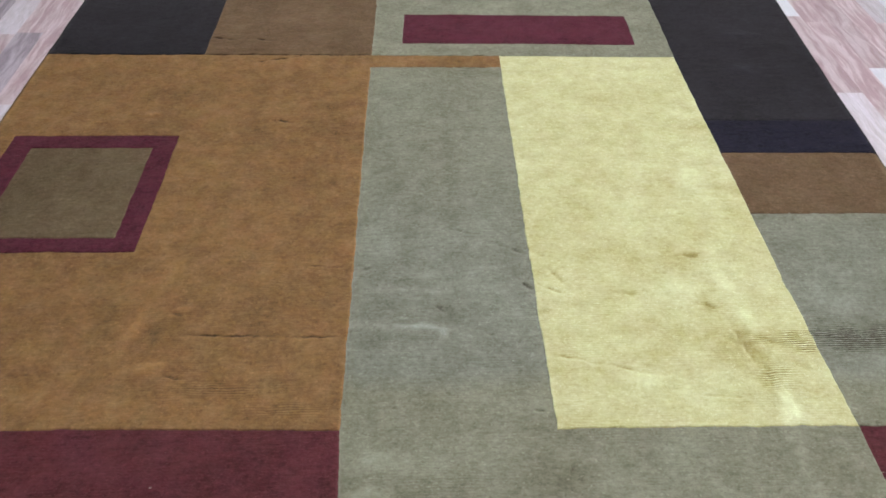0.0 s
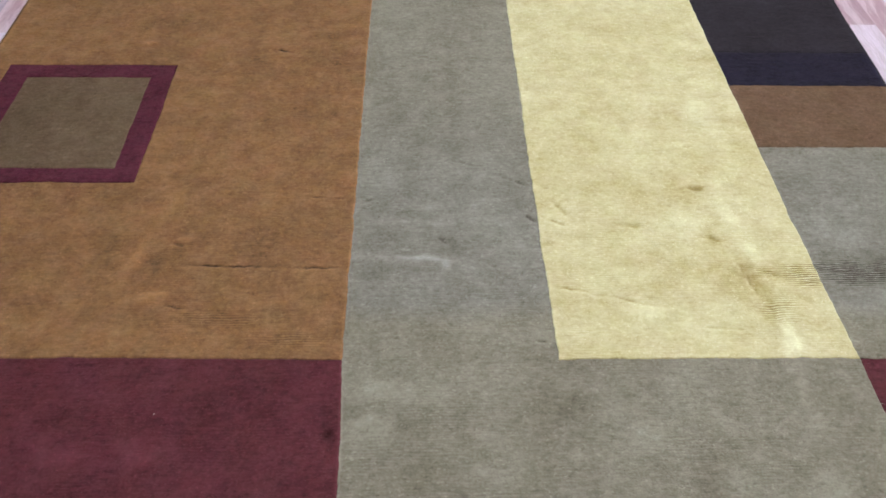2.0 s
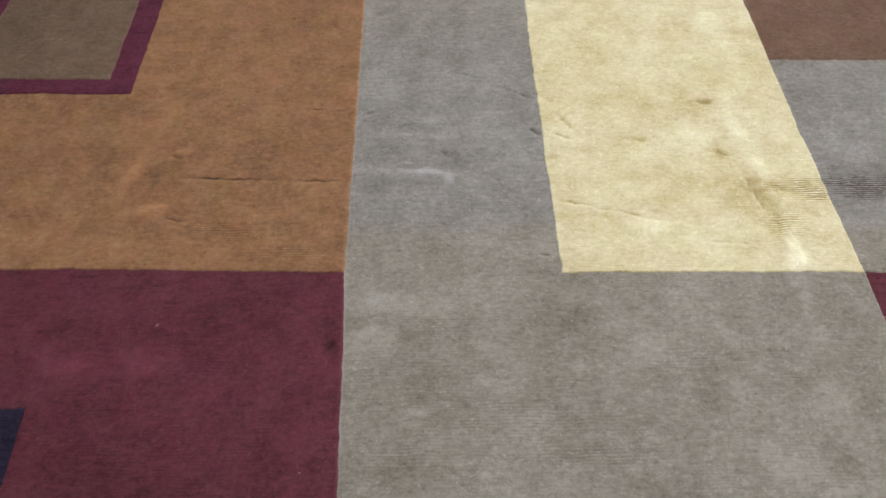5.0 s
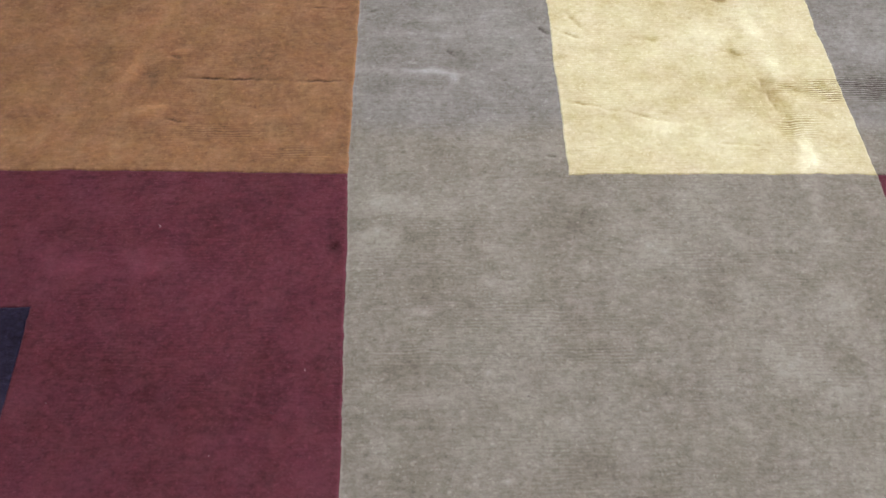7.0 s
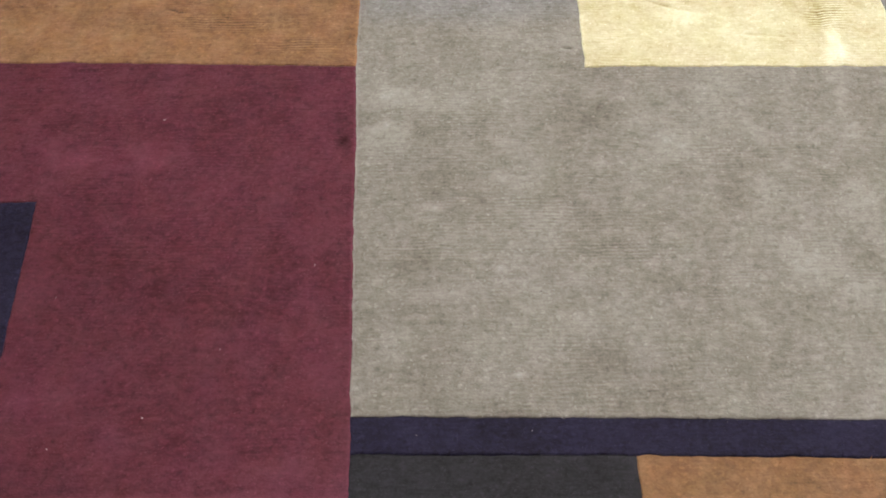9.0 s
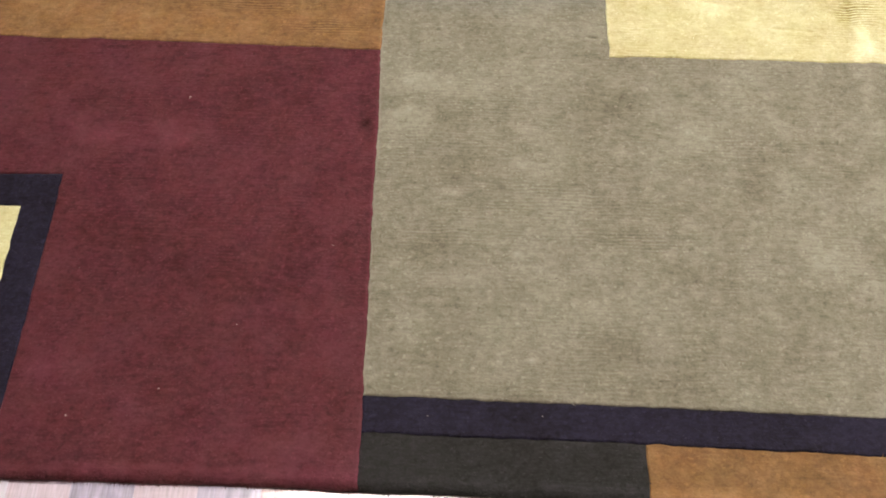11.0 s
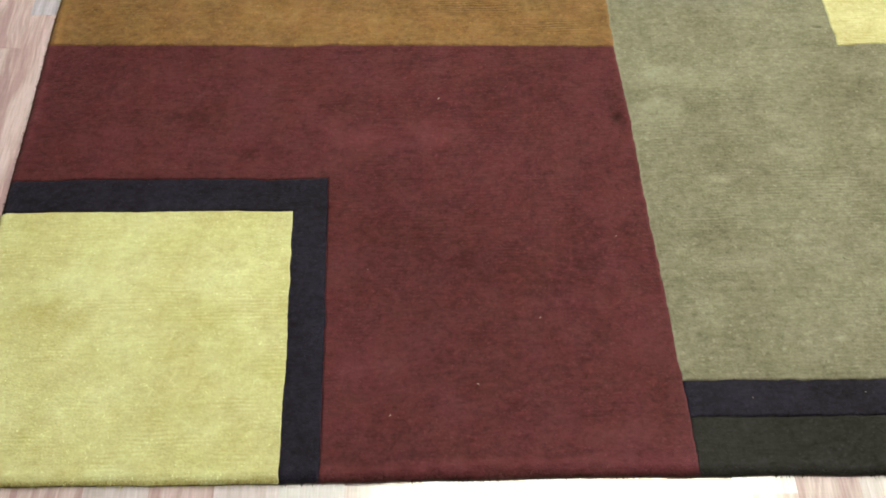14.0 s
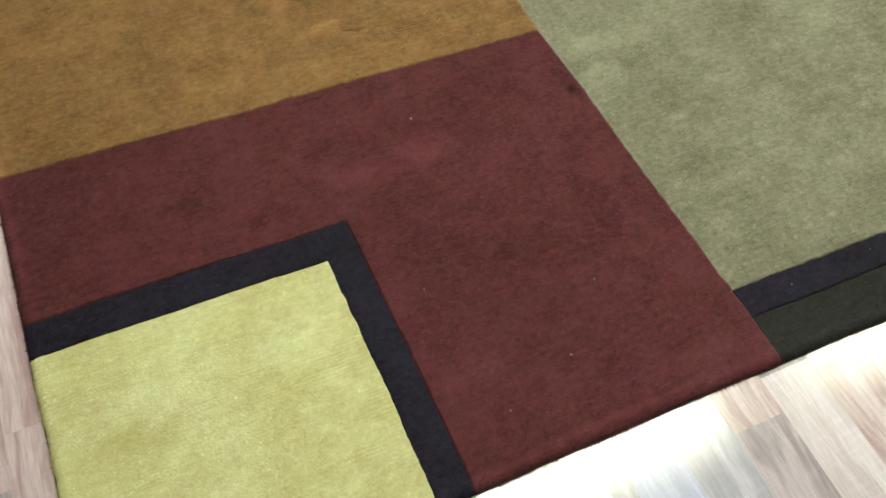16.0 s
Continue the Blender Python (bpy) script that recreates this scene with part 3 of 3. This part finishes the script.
nap_mark(0.928, 0.47, 0.030, 0.13, -2, 0.12)
nap_mark(0.965, 0.318, 0.035, 0.022, -35, 0.13)
nap_mark(0.940, 0.11, 0.024, 0.065, -6, -0.24)
nap_mark(0.985, 0.245, 0.045, 0.014, -30, -0.26)
nap_mark(1.03, 0.17, 0.05, 0.018, -40, -0.18)
nap_mark(0.975, 0.020, 0.025, 0.045, 0, 0.12)
crease(0.945, 0.150, 0.965, 0.060, 0.003, 0.010, 0.11)
crease(0.78, 0.087, 0.875, 0.069, 0.003, 0.004, 0.13)
nap_mark(0.75, 0.30, 0.10, 0.05, 0, -0.06)
nap_mark(0.60, 0.25, 0.06, 0.04, 0, 0.06)
# on the side blocks
open_rows(1.22, 0.247, 0.20, 0.034, 0, 1.6)
nap_mark(1.25, 0.26, 0.22, 0.05, 0, -0.15)
nap_mark(1.22, 0.36, 0.16, 0.04, 0, 0.08)
nap_mark(1.25, 0.15, 0.16, 0.05, 0, 0.10)
nap_mark(1.33, 1.55, 0.10, 0.05, 0, 0.25)
nap_mark(1.38, 1.82, 0.10, 0.03, 0, 0.25)
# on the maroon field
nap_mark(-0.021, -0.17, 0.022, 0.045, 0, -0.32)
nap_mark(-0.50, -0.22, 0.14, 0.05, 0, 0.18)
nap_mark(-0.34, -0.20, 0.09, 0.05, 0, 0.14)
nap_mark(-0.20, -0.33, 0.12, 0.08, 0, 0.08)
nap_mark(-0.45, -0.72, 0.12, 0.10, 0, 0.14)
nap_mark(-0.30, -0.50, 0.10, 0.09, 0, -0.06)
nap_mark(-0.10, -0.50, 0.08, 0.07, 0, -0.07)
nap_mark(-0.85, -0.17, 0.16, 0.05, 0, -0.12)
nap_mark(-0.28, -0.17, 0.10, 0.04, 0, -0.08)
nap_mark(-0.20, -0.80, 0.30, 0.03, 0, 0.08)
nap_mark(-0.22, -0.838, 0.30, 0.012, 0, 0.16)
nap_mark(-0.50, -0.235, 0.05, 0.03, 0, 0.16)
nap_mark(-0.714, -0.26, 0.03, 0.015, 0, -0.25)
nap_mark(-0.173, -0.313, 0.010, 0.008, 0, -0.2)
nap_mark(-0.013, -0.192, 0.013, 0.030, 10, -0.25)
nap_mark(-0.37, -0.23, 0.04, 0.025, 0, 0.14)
rug = tagged(new("area_rug"), "large patchwork wool rug in maroon, orange, grey and yellow", "rug")
rug.location = (0, 0, FLOOR_Z)


def tufts(count, rect_mask, rng):
    """Loose fibre ends over the grid cells of one field."""
    rows, cols = np.nonzero(rect_mask)
    area = (us[1:] - us[:-1])[cols] * (vs[1:] - vs[:-1])[rows]
    pick = rng.choice(len(rows), size=int(count * area.sum()), p=area / area.sum())
    r, c = rows[pick], cols[pick]
    fu, fv = rng.random(len(pick)), rng.random(len(pick))

    def at(a):
        return (a[r, c] * (1 - fu) + a[r, c + 1] * fu) * (1 - fv) + (a[r + 1, c] * (1 - fu) + a[r + 1, c + 1] * fu) * fv

    x, y, z, n = at(PX), at(PY), at(PZ), at(NAP)
    ang = rng.random(len(pick)) * math.pi
    stray = rng.random(len(pick)) < 0.07
    w = (0.0005 + 0.0006 * rng.random(len(pick))) * (1 + 0.5 * stray)
    lean_x, lean_y = rng.normal(0, 0.0012, len(pick)), rng.normal(-0.0006, 0.0012, len(pick))
    h = (0.0007 + 0.0010 * rng.random(len(pick))) * (1 + 1.2 * stray)
    lean_x, lean_y = lean_x * (1 + 1.4 * stray), lean_y * (1 + 1.4 * stray)
    a = np.stack([x - np.cos(ang) * w, y - np.sin(ang) * w, z - 0.0006], 1)
    b = np.stack([x + np.cos(ang) * w, y + np.sin(ang) * w, z - 0.0006], 1)
    t = np.stack([x + lean_x, y + lean_y, z + h], 1)
    co = np.stack([a, b, t], 1).reshape(-1, 3)
    return co, np.repeat(n + rng.normal(0.03, 0.10, len(pick)) + 0.22 * stray, 3), np.repeat(at(DYE), 3)


TUFTS_PER_M2 = 75000
rng = np.random.default_rng(5)
for i, (name, material, label, rects) in enumerate(FIELDS):
    r, c = np.nonzero(owner == i)
    w = len(us)
    quads = np.stack([r * w + c, r * w + c + 1, (r + 1) * w + c + 1, (r + 1) * w + c], 1)
    used, inverse = np.unique(quads, return_inverse=True)
    pale = (0.12 * (lip & seam) + 0.7 * HEM_HIGHLIGHT).ravel()[used] if material in (YELLOW, LIME) else 0.0
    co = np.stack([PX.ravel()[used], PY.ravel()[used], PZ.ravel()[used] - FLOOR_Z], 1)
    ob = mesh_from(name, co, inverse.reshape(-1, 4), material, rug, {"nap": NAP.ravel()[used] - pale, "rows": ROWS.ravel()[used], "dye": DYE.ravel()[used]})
    tagged(ob, label)
    near_part = (owner == i) & (VC < 1.75)
    if near_part.any():
        co, tone, lot = tufts(TUFTS_PER_M2, near_part, rng)
        co[:, 2] -= FLOOR_Z
        fluff = mesh_from("fluff", co, np.arange(len(co)).reshape(-1, 3), material, ob, {"nap": tone, "rows": np.zeros(len(co)), "dye": lot})
        tagged(fluff, kind="stuff")

# hem: a row of loose wool ends along the rug's outline, and the dark backing under it
bm = bmesh.new()
edge_u = np.concatenate([np.linspace(U0, U1, 60), np.full(60, U1), np.linspace(U1, U0, 60), np.full(60, U0)])
edge_v = np.concatenate([np.full(60, V0), np.linspace(V0, V1, 60), np.full(60, V1), np.linspace(V1, V0, 60)])
ex, ey = lay(edge_u, edge_v)
ey = ey - 0.0012 * (edge_v == V0)
low = [bm.verts.new((x, y, 0.0005)) for x, y in zip(ex, ey)]
top = [bm.verts.new((x, y, 0.0055)) for x, y in zip(ex, ey)]
for i in range(len(low)):
    j = (i + 1) % len(low)
    if (low[i].co - low[j].co).length > 1e-5:
        bm.faces.new((low[i], low[j], top[j], top[i]))
bm.faces.new(list(reversed(low)))
part("backing", bm, BACKING, rug, "dark woven backing edge")


def hem_fringe(name, material, a, b, outward, parent, count):
    """Short wool ends that stick out along the hem from layout point a to b."""
    rng2 = np.random.default_rng(int(abs(a[0] * 1000) + abs(b[1] * 100)) + count)
    f = rng2.random(count)
    x, y = lay(a[0] + (b[0] - a[0]) * f, a[1] + (b[1] - a[1]) * f)
    ox, oy = outward
    z = 0.002 + 0.006 * rng2.random(count)
    back = 0.003 * (z - 0.002) / 0.006 * 2
    x, y = x - ox * back, y - oy * back
    reach = 0.0015 + 0.0065 * rng2.random(count) ** 4
    side_w = 0.0005 + 0.0006 * rng2.random(count)
    slant = rng2.normal(0, 0.0028, count)
    p = np.stack([x - oy * side_w, y - ox * side_w, z], 1)
    q = np.stack([x + oy * side_w, y + ox * side_w, z], 1)
    t = np.stack([x + ox * reach + oy * slant, y + oy * reach + ox * slant, z - 0.001 * rng2.random(count)], 1)
    co = np.stack([p, q, t], 1).reshape(-1, 3)
    # tone set darker than the field, standing in for shade under the hem
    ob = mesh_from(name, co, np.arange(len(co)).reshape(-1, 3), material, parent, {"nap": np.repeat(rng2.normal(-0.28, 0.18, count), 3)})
    return tagged(ob, kind="stuff")


HEM = [(LIME, (U0, V0), (-0.624, V0), (0, -1)), (NAVY, (-0.624, V0), (-0.564, V0), (0, -1)), (MAROON, (-0.564, V0), (0, V0), (0, -1)),
       (CHARCOAL, (0, V0), (0.455, V0), (0, -1)), (ORANGE, (0.455, V0), (U1, V0), (0, -1)),
       (LIME, (U0, V0), (U0, -0.387), (-1, 0)), (NAVY, (U0, -0.387), (U0, -0.320), (-1, 0)), (MAROON, (U0, -0.320), (U0, 0), (-1, 0)),
       (ORANGE, (U0, 0), (U0, 1.64), (-1, 0)), (SLATE, (U0, 1.64), (U0, V1), (-1, 0)),
       (MAROON, (U1, -0.713), (U1, 0), (1, 0)), (GREY, (U1, 0), (U1, 0.725), (1, 0)), (BROWN, (U1, 0.725), (U1, 1.027), (1, 0)),
       (NAVY, (U1, 1.027), (U1, 1.213), (1, 0)), (SLATE, (U1, 1.213), (U1, V1), (1, 0))]
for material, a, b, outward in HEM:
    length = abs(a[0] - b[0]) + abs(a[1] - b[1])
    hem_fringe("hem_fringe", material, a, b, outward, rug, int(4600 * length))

# ---- the floor: strips of laminate, end to end in columns along y ----
STRIP = 0.0965
PHASE = -0.417
GAP = 0.00004
floor = tagged(part("floor", box(bmesh.new(), X0, X1, Y0, Y1, FLOOR_Z - 0.12, FLOOR_Z - 0.009), SUBFLOOR),
               "glossy laminate floor in mixed grey, rose and cream oak strips", "floor", "", "structure")
plank_rng = random.Random(8)
plank_meshes = {}


def plank_mesh(length, tone):
    key = (length, tone)
    if key not in plank_meshes:
        bm = bmesh.new()
        box(bm, GAP, STRIP - GAP, GAP, length - GAP, -0.008, 0.0)
        edges = [e for e in bm.edges if all(v.co.z > -0.001 for v in e.verts)]
        bmesh.ops.bevel(bm, geom=edges, offset=0.00015, segments=1, affect="EDGES")
        me = bpy.data.meshes.new("plank")
        bm.to_mesh(me)
        bm.free()
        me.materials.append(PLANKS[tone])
        plank_meshes[key] = me
    return plank_meshes[key]


# tones of a few strips that stand out: column, y, tone; tone 5 paints in glare
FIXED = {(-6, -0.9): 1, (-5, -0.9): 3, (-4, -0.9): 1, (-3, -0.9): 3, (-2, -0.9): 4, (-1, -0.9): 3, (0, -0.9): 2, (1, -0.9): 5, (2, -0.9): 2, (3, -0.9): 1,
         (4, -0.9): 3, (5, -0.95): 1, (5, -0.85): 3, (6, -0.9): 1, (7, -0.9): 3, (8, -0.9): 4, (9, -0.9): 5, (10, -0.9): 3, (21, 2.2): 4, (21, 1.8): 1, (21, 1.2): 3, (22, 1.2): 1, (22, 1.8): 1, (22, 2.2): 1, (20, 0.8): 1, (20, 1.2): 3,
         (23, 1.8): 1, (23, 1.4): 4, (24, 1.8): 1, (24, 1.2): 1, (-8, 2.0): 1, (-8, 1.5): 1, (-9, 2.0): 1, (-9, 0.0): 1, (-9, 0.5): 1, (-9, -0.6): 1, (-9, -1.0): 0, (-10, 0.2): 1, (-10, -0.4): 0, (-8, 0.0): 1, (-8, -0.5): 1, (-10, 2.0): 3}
JOINTS = {21: (2.01,), 23: (1.586,), 5: (-0.89,)}
far_planks = {k: bmesh.new() for k in range(6)}
col = math.floor((X0 - PHASE) / STRIP)
pieces = 0
while PHASE + col * STRIP < X1:
    x = PHASE + col * STRIP
    y = Y0 - plank_rng.random() * 0.6
    for joint in JOINTS.get(col, ()):
        y = joint - 10 * 0.6
    while y < Y1:
        length = 0.6 if col in JOINTS else plank_rng.choice((0.42, 0.6, 0.6, 0.84))
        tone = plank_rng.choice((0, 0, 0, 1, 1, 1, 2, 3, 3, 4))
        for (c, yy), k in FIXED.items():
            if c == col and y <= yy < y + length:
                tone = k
        ring = (-2.1 < x < -1.0 and -1.6 < y + length and y < 2.7) or (1.4 < x < 2.5 and 0.3 < y + length and y < 2.9) or (-1.3 < x < 1.3 and -1.75 < y + length and y < -0.8)
        if ring and pieces < 300 and x > X0 and y > Y0:
            ob = new("plank", plank_mesh(length, tone))
            ob.parent = floor
            ob.location = (x, y, FLOOR_Z)
            pieces += 1
        else:
            xa, xb, ya, yb = max(x + GAP, X0), min(x + STRIP - GAP, X1), max(y + GAP, Y0), min(y + length - GAP, Y1)
            if xb - xa > 0.003 and yb - ya > 0.003:
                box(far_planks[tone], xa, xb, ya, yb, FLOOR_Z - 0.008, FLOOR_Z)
        y += length
    col += 1
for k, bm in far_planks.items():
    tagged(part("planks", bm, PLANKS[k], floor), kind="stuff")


# ---- lint on the rug ----
def lint(x, y, size, material, label, seed):
    """A small curl of fibre."""
    r = random.Random(seed)
    bm = bmesh.new()
    turns, a0 = 1.1 + r.random(), r.random() * 6.28
    rings = []
    for i in range(9):
        f = i / 8
        a = a0 + turns * f * 3.0
        c = Vector((math.cos(a) * size * (0.3 + 0.4 * f), math.sin(a) * size * (0.3 + 0.3 * f), 0.0008 + 0.0012 * math.sin(f * 3.1)))
        w = 0.0004 * (1 - 0.5 * abs(f - 0.5))
        rings.append([bm.verts.new(c + Vector((math.cos(a + q) * w, math.sin(a + q) * w, (0.8 if k == 0 else -0.4) * w)))
                      for k, q in enumerate((0, 2.1, 4.2))])
    for p, q in zip(rings, rings[1:]):
        for k in range(3):
            bm.faces.new((p[k], p[(k + 1) % 3], q[(k + 1) % 3], q[k]))
    ob = part("lint", bm, material)
    ob.location = (x, y, 0.0006)
    return tagged(ob, label, "lint", "bits of lint on the rug")


for i, (x, y, size) in enumerate(((-0.356, -0.134, 0.0034), (-0.308, -0.714, 0.0028), (-0.445, -0.761, 0.0022), (-0.485, -0.503, 0.0012), (-0.055, -0.446, 0.0012),
                                  (0.12, -0.745, 0.0008), (0.30, -0.74, 0.0008), (0.66, -0.62, 0.0015), (-0.20, -0.60, 0.0009))):
    lint(x, y, size, LINT, "tiny curl of pale lint on the rug", i)
for i, (x, y, size) in enumerate(((-0.105, -0.525, 0.004), (0.20, -0.10, 0.003), (0.78, -0.30, 0.004), (0.33, -0.50, 0.003))):
    lint(x, y, size, LINT_DARK, "tiny curl of dark fluff on the rug", 50 + i)
